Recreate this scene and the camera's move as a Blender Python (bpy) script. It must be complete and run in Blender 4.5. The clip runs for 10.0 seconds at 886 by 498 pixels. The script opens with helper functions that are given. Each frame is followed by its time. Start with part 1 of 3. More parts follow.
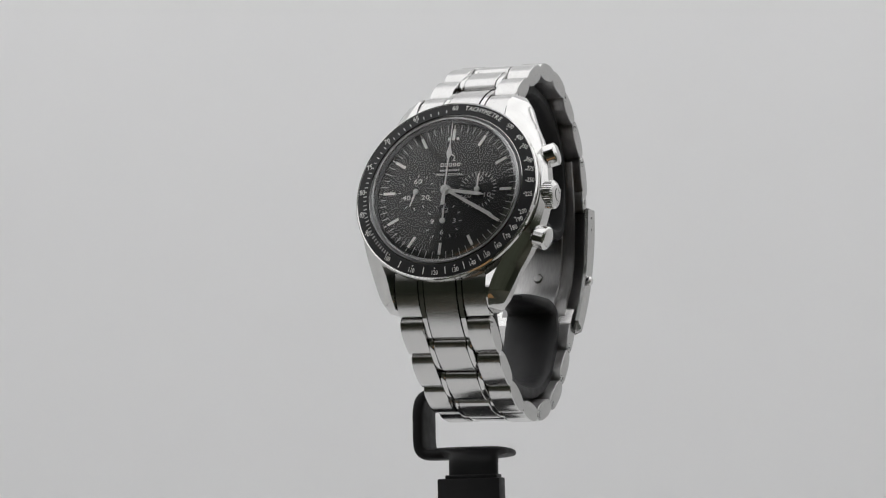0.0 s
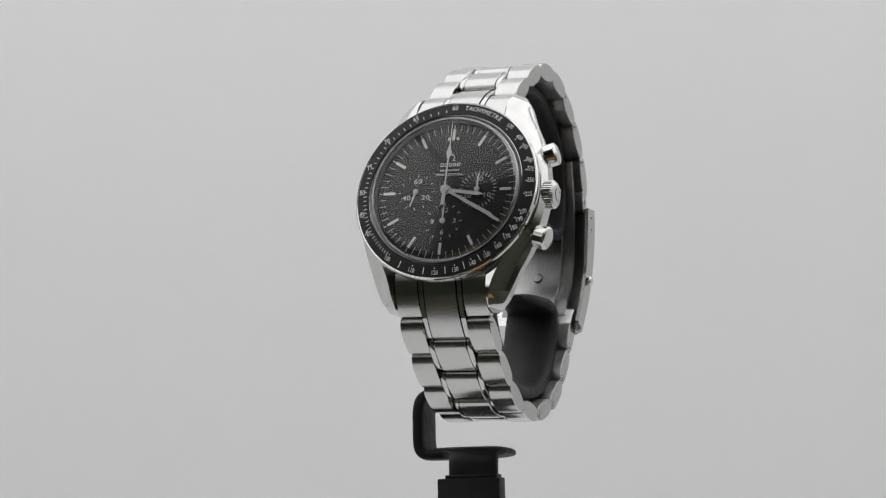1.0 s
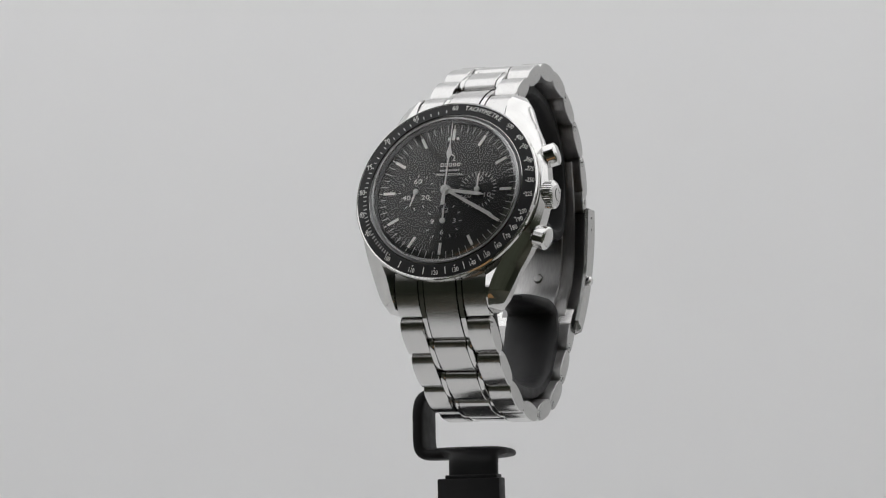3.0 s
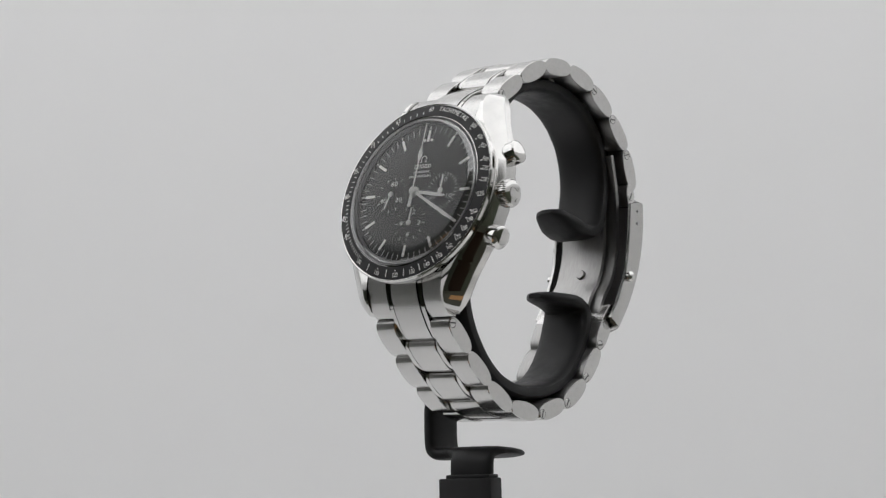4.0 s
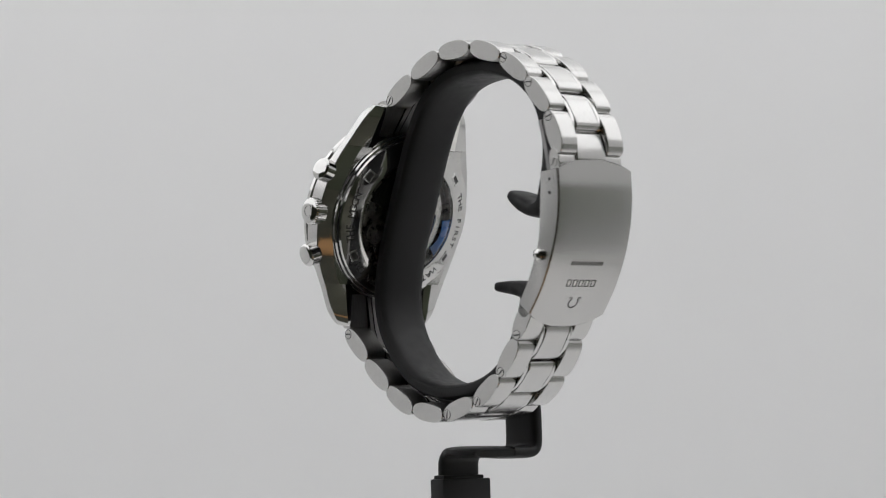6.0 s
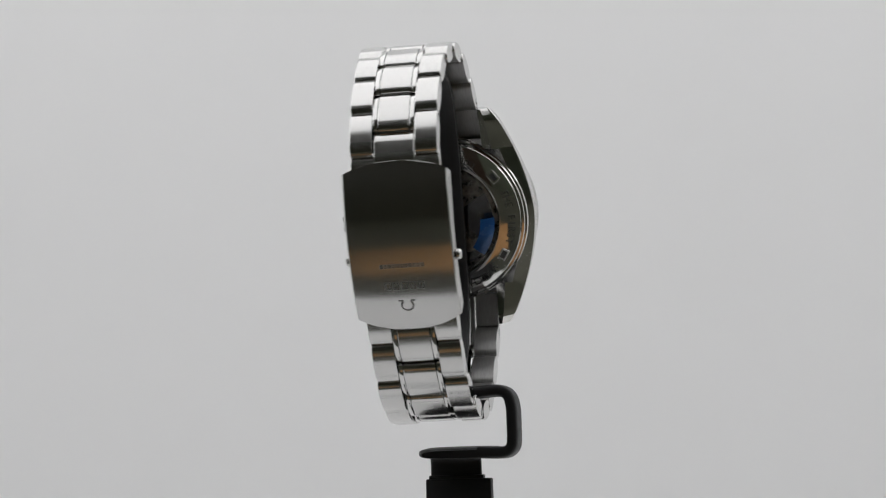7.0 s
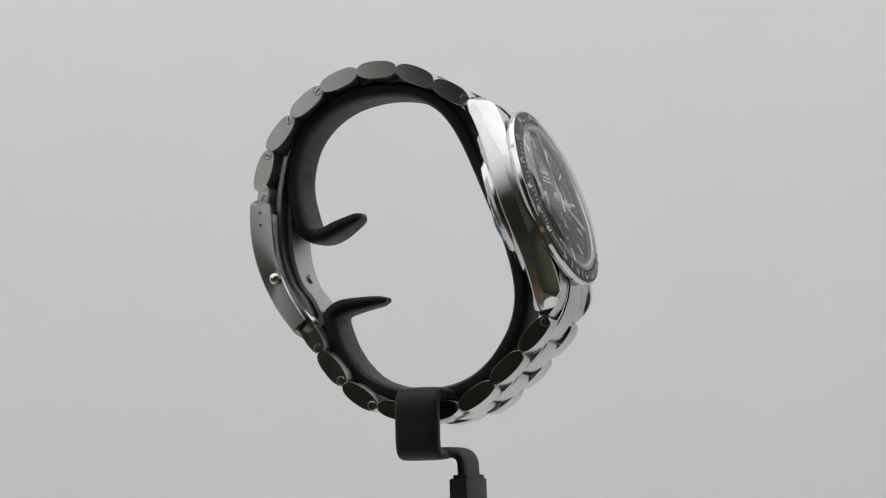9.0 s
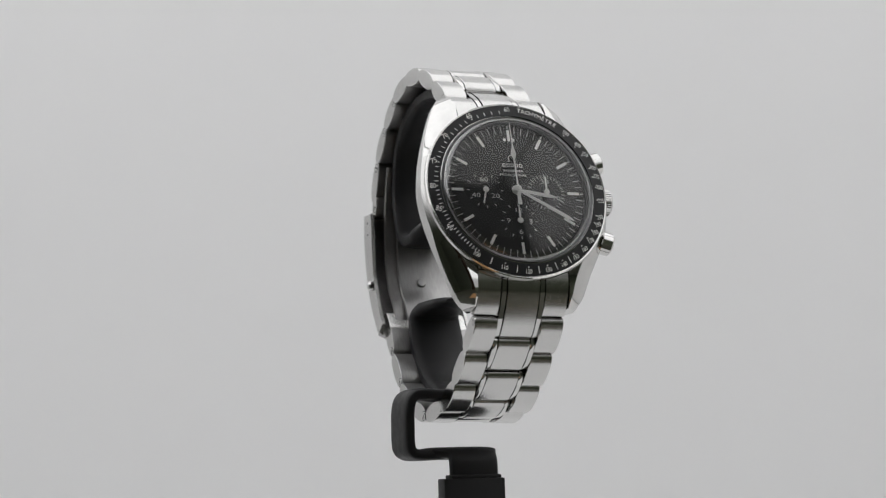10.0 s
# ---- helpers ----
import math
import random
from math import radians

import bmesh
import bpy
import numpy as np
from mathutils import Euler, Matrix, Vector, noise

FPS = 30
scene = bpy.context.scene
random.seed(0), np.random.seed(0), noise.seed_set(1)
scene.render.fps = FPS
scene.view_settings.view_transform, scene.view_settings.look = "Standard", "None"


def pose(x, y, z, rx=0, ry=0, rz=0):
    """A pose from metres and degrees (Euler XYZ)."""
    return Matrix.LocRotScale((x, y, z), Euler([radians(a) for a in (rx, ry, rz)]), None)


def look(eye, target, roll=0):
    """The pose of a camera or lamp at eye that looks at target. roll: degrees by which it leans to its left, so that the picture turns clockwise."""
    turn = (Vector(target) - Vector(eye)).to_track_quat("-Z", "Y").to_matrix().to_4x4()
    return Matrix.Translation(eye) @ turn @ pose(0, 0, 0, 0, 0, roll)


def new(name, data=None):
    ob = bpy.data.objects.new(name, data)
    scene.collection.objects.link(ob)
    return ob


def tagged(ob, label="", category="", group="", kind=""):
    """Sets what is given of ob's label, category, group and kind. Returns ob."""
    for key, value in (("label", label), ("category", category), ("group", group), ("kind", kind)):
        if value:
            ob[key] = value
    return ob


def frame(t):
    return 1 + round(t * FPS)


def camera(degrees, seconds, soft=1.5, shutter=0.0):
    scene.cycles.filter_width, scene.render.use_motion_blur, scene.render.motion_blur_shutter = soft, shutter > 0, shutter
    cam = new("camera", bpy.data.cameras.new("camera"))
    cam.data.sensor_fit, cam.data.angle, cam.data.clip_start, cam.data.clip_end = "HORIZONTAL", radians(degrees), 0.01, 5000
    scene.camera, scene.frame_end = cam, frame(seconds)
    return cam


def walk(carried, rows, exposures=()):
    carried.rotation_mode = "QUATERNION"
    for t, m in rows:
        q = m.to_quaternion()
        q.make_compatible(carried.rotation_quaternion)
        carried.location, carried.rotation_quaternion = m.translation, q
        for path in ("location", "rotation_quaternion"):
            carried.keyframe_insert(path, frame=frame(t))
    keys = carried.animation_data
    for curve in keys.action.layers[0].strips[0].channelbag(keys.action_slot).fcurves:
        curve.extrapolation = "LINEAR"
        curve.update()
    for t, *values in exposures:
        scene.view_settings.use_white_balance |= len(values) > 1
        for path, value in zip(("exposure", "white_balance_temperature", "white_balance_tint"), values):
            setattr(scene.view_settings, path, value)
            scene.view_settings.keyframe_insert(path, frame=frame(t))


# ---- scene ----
H = 0.30       # camera height over the table
D = 0.534      # camera to the turning axis
MM = 0.001

cam = camera(19.94, 10.0, soft=1.15, shutter=0.3)
CAM = pose(0, -D, H, 95.2, 0, 0.37) @ pose(0, 0, 0, 0, 0, -1.53)
walk(cam, [(0.0, CAM), (10.0, CAM)])

# ---------------------------------------------------------------- world, lamps
world = bpy.data.worlds.new("room_air")
scene.world = world
world.use_nodes = True
world.node_tree.nodes["Background"].inputs[0].default_value = (0.9, 0.92, 1.0, 1)
world.node_tree.nodes["Background"].inputs[1].default_value = 0.05
scene.view_settings.exposure = 0.08


def area_lamp(name, at, target, sx, sy, power, colour=(1, 1, 1)):
    data = bpy.data.lights.new(name, "AREA")
    data.shape, data.size, data.size_y, data.energy, data.color = "RECTANGLE", sx, sy, power, colour
    ob = new(name, data)
    ob.matrix_world = look(at, target)
    return ob


area_lamp("softbox_overhead", (0.0, -0.08, 1.225), (0.0, -0.08, 0), 1.25, 1.54, 5.1, (0.985, 0.985, 1.0))
area_lamp("softbox_west", (-0.64, 0.05, 0.88), (0.0, 0.05, 0.88), 1.36, 0.64, 1.95, (0.985, 0.985, 1.0))
area_lamp("softbox_east", (0.64, 0.06, 0.91), (0.0, 0.06, 0.91), 1.30, 0.58, 1.75, (0.985, 0.985, 1.0))
# added fill, no known source: brightens the east wall that the link sides mirror
area_lamp("room_fill", (1.9, -0.8, 1.96), (1.9, -0.8, 0), 0.7, 0.7, 32.0, (1.0, 0.95, 0.88))


# ---------------------------------------------------------------- materials
def material(name):
    m = bpy.data.materials.new(name)
    m.use_nodes = True
    nt = m.node_tree
    return m, nt, nt.nodes["Principled BSDF"]


def add(nt, kind, **sockets):
    n = nt.nodes.new(kind)
    for k, v in sockets.items():
        n.inputs[k.replace("_", " ")].default_value = v
    return n


def mapped_noise(nt, scale, stretch=(1, 1, 1), detail=4.0, rough=0.55):
    tc = nt.nodes.new("ShaderNodeTexCoord")
    mp = nt.nodes.new("ShaderNodeMapping")
    mp.inputs["Scale"].default_value = stretch
    nt.links.new(tc.outputs["Object"], mp.inputs["Vector"])
    n = add(nt, "ShaderNodeTexNoise", Scale=scale, Detail=detail, Roughness=rough)
    nt.links.new(mp.outputs[0], n.inputs["Vector"])
    return n


def ramp(nt, src, a, b, lo=0.3, hi=0.7):
    r = nt.nodes.new("ShaderNodeMapRange")
    r.inputs["From Min"].default_value, r.inputs["From Max"].default_value = lo, hi
    r.inputs["To Min"].default_value, r.inputs["To Max"].default_value = a, b
    nt.links.new(src, r.inputs["Value"])
    return r.outputs[0]


def tint(nt, src, c0, c1, lo=0.3, hi=0.7):
    mix = nt.nodes.new("ShaderNodeMix")
    mix.data_type = "RGBA"
    mix.inputs[6].default_value, mix.inputs[7].default_value = (*c0, 1), (*c1, 1)
    nt.links.new(ramp(nt, src, 0, 1, lo, hi), mix.inputs[0])
    return mix.outputs[2]


def bump(nt, bsdf, src, strength, distance):
    b = add(nt, "ShaderNodeBump", Strength=strength, Distance=distance)
    nt.links.new(src, b.inputs["Height"])
    nt.links.new(b.outputs[0], bsdf.inputs["Normal"])


def surface(name, c0, c1, rough0, rough1, scale, metal=0.0, stretch=(1, 1, 1), bump_s=0.0, bump_d=0.0, coat=0.0, fine=None):
    m, nt, b = material(name)
    n = mapped_noise(nt, scale, stretch)
    nt.links.new(tint(nt, n.outputs[0], c0, c1), b.inputs["Base Color"])
    nt.links.new(ramp(nt, n.outputs[0], rough0, rough1), b.inputs["Roughness"])
    b.inputs["Metallic"].default_value = metal
    b.inputs["Coat Weight"].default_value = coat
    if bump_s:
        n2 = mapped_noise(nt, fine or scale * 3, stretch, 3.0)
        bump(nt, b, n2.outputs[0], bump_s, bump_d)
    return m


STEEL_POLISHED = surface("polished_steel", (0.60, 0.595, 0.585), (0.66, 0.655, 0.64), 0.05, 0.09, 300, 1.0)
STEEL_BRUSHED = surface("brushed_steel", (0.56, 0.555, 0.545), (0.63, 0.625, 0.615), 0.20, 0.23, 500, 1.0, (14, 1, 1))


def grained(mat, amount):
    """Draw the gloss out across the brush lines, which run along the bracelet."""
    nt = mat.node_tree
    b = nt.nodes["Principled BSDF"]
    tan = nt.nodes.new("ShaderNodeTangent")
    tan.direction_type, tan.axis = "RADIAL", "X"
    nt.links.new(tan.outputs[0], b.inputs["Tangent"])
    b.inputs["Anisotropic"].default_value = amount
    b.inputs["Anisotropic Rotation"].default_value = 0.25


grained(STEEL_BRUSHED, 0.85)
STEEL_SATIN = surface("satin_steel_side", (0.55, 0.545, 0.535), (0.60, 0.595, 0.585), 0.11, 0.14, 250, 1.0, (1, 4, 4))
# darker, rougher steel for link undersides, folding blades and rivet
STEEL_INNER = surface("darker_satin_steel", (0.34, 0.335, 0.33), (0.42, 0.415, 0.41), 0.36, 0.46, 500, 1.0, (6, 1, 1), 0.05, 0.000005)
STEEL_MIRROR = surface("mirror_polished_steel", (0.60, 0.595, 0.585), (0.65, 0.645, 0.635), 0.02, 0.05, 300, 1.0)
BLACK_RUBBER = surface("black_soft_plastic", (0.007, 0.0068, 0.0075), (0.012, 0.0118, 0.0128), 0.46, 0.62, 500, 0.0, (1, 1, 1), 0.10, 0.0001, fine=4000)
BLACK_RUBBER.node_tree.nodes["Principled BSDF"].inputs["Specular IOR Level"].default_value = 0.34
DIAL_BLACK = surface("matt_black_dial", (0.0085, 0.0085, 0.009), (0.0105, 0.0105, 0.0105), 0.50, 0.55, 900)
INSERT_BLACK = surface("black_anodised_insert", (0.006, 0.006, 0.007), (0.010, 0.010, 0.011), 0.38, 0.5, 600)
INSERT_BLACK.node_tree.nodes["Principled BSDF"].inputs["Specular IOR Level"].default_value = 0.3
WHITE_PRINT = surface("white_print", (0.88, 0.88, 0.86), (0.92, 0.92, 0.90), 0.5, 0.6, 900)
LUME = surface("pale_luminous_paint", (0.90, 0.90, 0.87), (0.94, 0.94, 0.91), 0.5, 0.6, 900)
GREY_PRINT = surface("grey_print", (0.60, 0.60, 0.60), (0.68, 0.68, 0.68), 0.5, 0.6, 900)
# dark engraving, and the shade of small hollows put in as colour
ENGRAVING_AND_HOLE_SHADE = surface("dark_engraving_and_hole_shade", (0.02, 0.02, 0.02), (0.05, 0.05, 0.05), 0.4, 0.6, 900)
BACKDROP = surface("light_grey_paper", (0.80, 0.80, 0.80), (0.82, 0.82, 0.82), 0.8, 0.9, 3, 0, (1, 1, 1), 0.03, 0.0005, fine=300)
OLIVE_WALL = surface("olive_painted_wall", (0.145, 0.17, 0.125), (0.185, 0.21, 0.165), 0.7, 0.85, 3, bump_s=0.05, bump_d=0.001, fine=120)
BROWN_WOOD = surface("orange_brown_wood", (0.38, 0.20, 0.08), (0.52, 0.29, 0.125), 0.45, 0.6, 6, 0, (1, 8, 1), 0.1, 0.001)
DARK_WOOD = surface("dark_brown_wood", (0.045, 0.025, 0.015), (0.075, 0.043, 0.027), 0.4, 0.55, 5, 0, (8, 8, 1), 0.1, 0.001)
WHITE_CEILING = surface("white_ceiling_paint", (0.55, 0.55, 0.54), (0.60, 0.60, 0.58), 0.8, 0.9, 4)
TENT_WHITE = surface("white_tent_fabric", (0.84, 0.84, 0.835), (0.87, 0.87, 0.865), 0.8, 0.9, 5, 0, (1, 1, 1), 0.08, 0.0008, fine=700)
CLASP_STEEL = surface("cross_brushed_steel", (0.54, 0.535, 0.525), (0.56, 0.555, 0.545), 0.20, 0.24, 500, 1.0, (1, 9, 9))
grained(CLASP_STEEL, 0.85)
ENGRAVED_GREY = surface("grey_engraving", (0.16, 0.16, 0.155), (0.24, 0.24, 0.235), 0.35, 0.5, 900)
STEEL_FLANK = surface("brushed_steel_flank", (0.54, 0.535, 0.525), (0.61, 0.605, 0.595), 0.19, 0.23, 350, 1.0, (1, 1, 12))
DARK_TABLE = surface("dark_olive_table_paint", (0.040, 0.041, 0.030), (0.065, 0.066, 0.050), 0.5, 0.65, 5)
REHAUT_GREY = surface("dark_grey_metal_ring", (0.05, 0.05, 0.052), (0.08, 0.08, 0.085), 0.3, 0.4, 500, 0.7)
RING_GREY = surface("grey_satin_ring", (0.17, 0.17, 0.175), (0.24, 0.24, 0.245), 0.28, 0.36, 500, 1.0)
BLUE_SHEET = surface("blue_sheet_colour", (0.012, 0.07, 0.22), (0.02, 0.10, 0.30), 0.2, 0.3, 300)
MOVEMENT = surface("movement_metal", (0.12, 0.11, 0.10), (0.42, 0.40, 0.36), 0.2, 0.45, 700, 1.0)


def glass(name, ior, even=None):
    """Clear pane: lets light straight through, with a gloss by Fresnel (or an even weak one, for its inner side)."""
    m = bpy.data.materials.new(name)
    m.use_nodes = True
    nt = m.node_tree
    nt.nodes.remove(nt.nodes["Principled BSDF"])
    out = nt.nodes["Material Output"]
    clear = nt.nodes.new("ShaderNodeBsdfTransparent")
    gloss = nt.nodes.new("ShaderNodeBsdfGlossy")
    gloss.inputs["Roughness"].default_value = 0.03
    mix = nt.nodes.new("ShaderNodeMixShader")
    if even is None:
        fres = nt.nodes.new("ShaderNodeFresnel")
        fres.inputs["IOR"].default_value = ior
        nt.links.new(fres.outputs[0], mix.inputs[0])
    else:
        mix.inputs[0].default_value = even
    nt.links.new(clear.outputs[0], mix.inputs[1])
    nt.links.new(gloss.outputs[0], mix.inputs[2])
    nt.links.new(mix.outputs[0], out.inputs["Surface"])
    return m


HESALITE = glass("clear_crystal", 1.5)
# the rim's strong even gloss imitates internal reflection in the thick edge
HESALITE_RIM = glass("clear_crystal_thick_rim", 1.49, 0.24)
HESALITE_INNER = glass("clear_crystal_inner_side", 1.49, 0.005)


def line_inside(ob, steps, first, edge):
    """Give the faces from that ring of the lathe on the inner side's gloss, and the rings from edge to first that of the thick rim."""
    ob.data.materials.append(HESALITE_INNER)
    ob.data.materials.append(HESALITE_RIM)
    for p in ob.data.polygons:
        if p.index >= steps * first:
            p.material_index = 1
        elif p.index >= steps * edge:
            p.material_index = 2


# ---------------------------------------------------------------- mesh helpers (built in millimetres)
I4 = Matrix.Identity(4)


def part(name, bm, mat, parent, label="", m=None, smooth=40, caps=None):
    """Link a bmesh made in millimetres as one mesh under its parent."""
    bmesh.ops.recalc_face_normals(bm, faces=bm.faces[:])
    bmesh.ops.scale(bm, vec=(MM, MM, MM), verts=bm.verts[:])
    me = bpy.data.meshes.new(name)
    if smooth:
        lim = radians(smooth)
        for f in bm.faces:
            f.smooth = True
        for e in bm.edges:
            if len(e.link_faces) == 2 and e.calc_face_angle(0) > lim:
                e.smooth = False
    if caps:
        for f in bm.faces:
            f.material_index = 1 if abs(f.normal.x) > 0.75 else 2 if f.normal.z < -0.35 else 0
    bm.to_mesh(me)
    bm.free()
    me.materials.append(mat)
    if caps:
        me.materials.append(caps)
        me.materials.append(STEEL_INNER if caps is STEEL_SATIN else mat)
    ob = new(name, me)
    if parent:
        ob.parent = parent
    if m is not None:
        ob.matrix_basis = m
    if label:
        ob["label"] = label
    return ob


def again(ob, parent, m):
    """One more object on the same mesh."""
    o = new(ob.name.split(".")[0], ob.data)
    o.parent = parent
    o.matrix_basis = m
    if "label" in ob:
        o["label"] = ob["label"]
    return o


def mm_pose(x, y, z, rx=0, ry=0, rz=0):
    return pose(x * MM, y * MM, z * MM, rx, ry, rz)


def loft(sections, bm=None, caps=True, closed=False):
    """Skin over rings of equal point counts."""
    bm = bm or bmesh.new()
    rings = [[bm.verts.new(p) for p in s] for s in sections]
    n = len(rings[0])
    pairs = list(zip(rings, rings[1:])) + ([(rings[-1], rings[0])] if closed else [])
    for a, b in pairs:
        for i in range(n):
            j = (i + 1) % n
            bm.faces.new((a[i], a[j], b[j], b[i]))
    if caps and not closed:
        bm.faces.new(rings[0][::-1])
        bm.faces.new(rings[-1])
    return bm


def lathe(profile, steps=96, bm=None, ripple=None):
    """Turn (radius, height) pairs about z; a radius of 0 becomes a pole."""
    bm = bm or bmesh.new()
    rings = []
    for r, z in profile:
        if r < 1e-6:
            rings.append([bm.verts.new((0, 0, z))])
        else:
            ring = []
            for i in range(steps):
                a = 2 * math.pi * i / steps
                k = r * (ripple(i, r) if ripple else 1)
                ring.append(bm.verts.new((k * math.cos(a), k * math.sin(a), z)))
            rings.append(ring)
    for a, b in zip(rings, rings[1:]):
        for i in range(steps):
            j = (i + 1) % steps
            if len(a) == 1 and len(b) > 1:
                bm.faces.new((a[0], b[j], b[i]))
            elif len(b) == 1 and len(a) > 1:
                bm.faces.new((a[i], a[j], b[0]))
            elif len(a) > 1:
                bm.faces.new((a[i], a[j], b[j], b[i]))
    return bm


def slab(w, l, t, bevel=0.0, bm=None, at=(0, 0, 0), seg=2):
    """A bevelled block, centred on at."""
    b2 = bmesh.new()
    bmesh.ops.create_cube(b2, size=1)
    bmesh.ops.scale(b2, vec=(w, l, t), verts=b2.verts[:])
    if bevel:
        bmesh.ops.bevel(b2, geom=b2.edges[:], offset=bevel, segments=seg, affect="EDGES", profile=0.6)
    bmesh.ops.translate(b2, vec=at, verts=b2.verts[:])
    if bm is None:
        return b2
    me = bpy.data.meshes.new("tmp")
    b2.to_mesh(me)
    b2.free()
    bm.from_mesh(me)
    bpy.data.meshes.remove(me)
    return bm


def flat_shape(points, t, z=0.0, bm=None):
    """A flat plate with the outline given, t thick, on height z."""
    return loft([[(x, y, z) for x, y in points], [(x, y, z + t) for x, y in points]], bm)


def superellipse(a, b, n=28, e=2.4):
    out = []
    for i in range(n):
        t = 2 * math.pi * i / n
        c, s = math.cos(t), math.sin(t)
        out.append((a * math.copysign(abs(c) ** (2 / e), c), b * math.copysign(abs(s) ** (2 / e), s)))
    return out


def spline(pts, per=6):
    """A smooth line through the points."""
    out = []
    for i in range(len(pts) - 1):
        p0, p1, p2, p3 = (Vector(pts[max(0, min(len(pts) - 1, i + k))]) for k in (-1, 0, 1, 2))
        for j in range(per):
            t = j / per
            out.append(0.5 * (2 * p1 + (p2 - p0) * t + (2 * p0 - 5 * p1 + 4 * p2 - p3) * t * t + (3 * p1 - p0 - 3 * p2 + p3) * t ** 3))
    out.append(Vector(pts[-1]))
    return out


def lettering(text, size, depth=0.02, squash=1.0):
    """The built-in font's letters as a bmesh in millimetres, centred."""
    cu = bpy.data.curves.new("letters", "FONT")
    cu.body, cu.size, cu.align_x, cu.align_y, cu.extrude = text, size, "CENTER", "CENTER", depth
    cu.resolution_u = 2
    ob = bpy.data.objects.new("letters", cu)
    scene.collection.objects.link(ob)
    bpy.context.view_layer.update()
    me = bpy.data.meshes.new_from_object(ob.evaluated_get(bpy.context.evaluated_depsgraph_get()))
    bm = bmesh.new()
    bm.from_mesh(me)
    bmesh.ops.scale(bm, vec=(squash, 1, 1), verts=bm.verts[:])
    bpy.data.objects.remove(ob)
    bpy.data.curves.remove(cu)
    bpy.data.meshes.remove(me)
    return bm


# ---------------------------------------------------------------- the room and the paper sweep
def plain_box(name, x0, x1, y0, y1, z0, z1, mat, label):
    bm = slab((x1 - x0) * 1000, (y1 - y0) * 1000, (z1 - z0) * 1000, at=((x0 + x1) * 500, (y0 + y1) * 500, (z0 + z1) * 500))
    return tagged(part(name, bm, mat, None, smooth=0), label, "", "", "structure")


def room():
    plain_box("floor", -2.5, 2.5, -3.0, 2.2, -0.80, -0.75, DARK_TABLE, "dark olive painted room floor")
    plain_box("wall_north", -2.5, 2.5, 2.2, 2.3, -0.75, 2.0, OLIVE_WALL, "dark olive painted wall behind the paper sweep")
    plain_box("wall_south", -2.5, 2.5, -3.1, -3.0, -0.75, 2.0, OLIVE_WALL, "dark olive painted wall behind the camera")
    # unseen panel, added so that the link sides mirror something dark brown
    plain_box("brown_panel", -0.95, 0.17, -3.0, -2.95, -0.75, 1.30, DARK_WOOD, "unseen dark brown panel behind the camera, added for its reflection")
    plain_box("wall_west", -2.6, -2.5, -3.0, 2.2, -0.75, 2.0, OLIVE_WALL, "dark olive painted side wall")
    plain_box("wall_east", 2.5, 2.6, -3.0, 2.2, -0.75, 2.0, OLIVE_WALL, "dark olive painted side wall")
    plain_box("ceiling", -2.6, 2.6, -3.1, 2.3, 2.0, 2.05, WHITE_CEILING, "plain white painted ceiling")
    # paper sweep: flat on the table, then up in one curve
    prof = [(-0.18, 0.0), (0.52, 0.0)]
    for i in range(1, 13):
        a = math.pi / 2 * i / 12
        prof.append((0.52 + 0.23 * math.sin(a), 0.23 - 0.23 * math.cos(a)))
    prof.append((0.75, 1.24))
    secs = []
    for x in (-0.64, 0.64):
        top = [(x * 1000, y * 1000, z * 1000) for y, z in prof]
        low = [(x * 1000, (y + 0.004) * 1000, (z - 0.004) * 1000) for y, z in prof]
        secs.append(top + low[::-1])
    tagged(part("backdrop", loft(secs), BACKDROP, None), "seamless light grey paper sweep behind the watch", "", "", "structure")
    plain_box("table", -0.75, 0.75, -1.15, 0.80, -0.04, -0.010, DARK_TABLE, "dark olive painted table top under the paper sweep")
    plain_box("table_board", -0.15, 0.13, -0.54, -0.33, -0.009, 0.004, BROWN_WOOD, "brown wooden board lying in front of the paper")
    for side, x in (("west", -0.66), ("east", 0.65)):
        plain_box("tent_wall_" + side, x, x + 0.01, -0.04, 0.78, 0.0, 1.25, TENT_WHITE, "white fabric side of the light tent")
        # unseen flaps, their lower edges cut to place light and dark in the steel
        low = ((-0.72, 0.46), (-0.20, 0.54)) if side == "west" else ((-0.66, 0.43), (-0.04, 0.43))
        edge = [low[0], low[1], (-0.04, 0.54 if side == "west" else 0.43), (-0.04, 1.25), (low[0][0], 1.25)]
        bm = loft([[(xx * 1000, y * 1000, z * 1000) for y, z in edge] for xx in (x, x + 0.01)])
        tagged(part("added_flap_" + side, bm, TENT_WHITE, None, smooth=0), "unseen white flap added at the tent's open front to shape reflections", "", "", "structure")
    plain_box("tent_roof", -0.66, 0.66, -0.86, 0.78, 1.25, 1.26, TENT_WHITE, "white fabric roof of the light tent")
    for x in (-0.7, 0.66):
        for y in (-1.12, 0.70):
            plain_box("table_leg", x, x + 0.04, y, y + 0.04, -0.75, -0.04, DARK_TABLE, "olive painted table leg")


room()

# ---------------------------------------------------------------- the stand
TURN = pose(0, 0, H)
stand = tagged(new("watch_stand"), "black soft plastic watch stand with a C-shaped ring", "watch stand")
watch = tagged(new("wristwatch"), "polished steel chronograph wristwatch with black dial on a black stand", "watch")
MID = 5.5      # the bracelet's middle plane, from the turning axis
# the watch hangs slightly askew on its ring
SEAT = pose(0.00527, 0.0125, 0.051, 0, 1.4, -1.2) @ pose(-0.0055, -0.0125, -0.051)


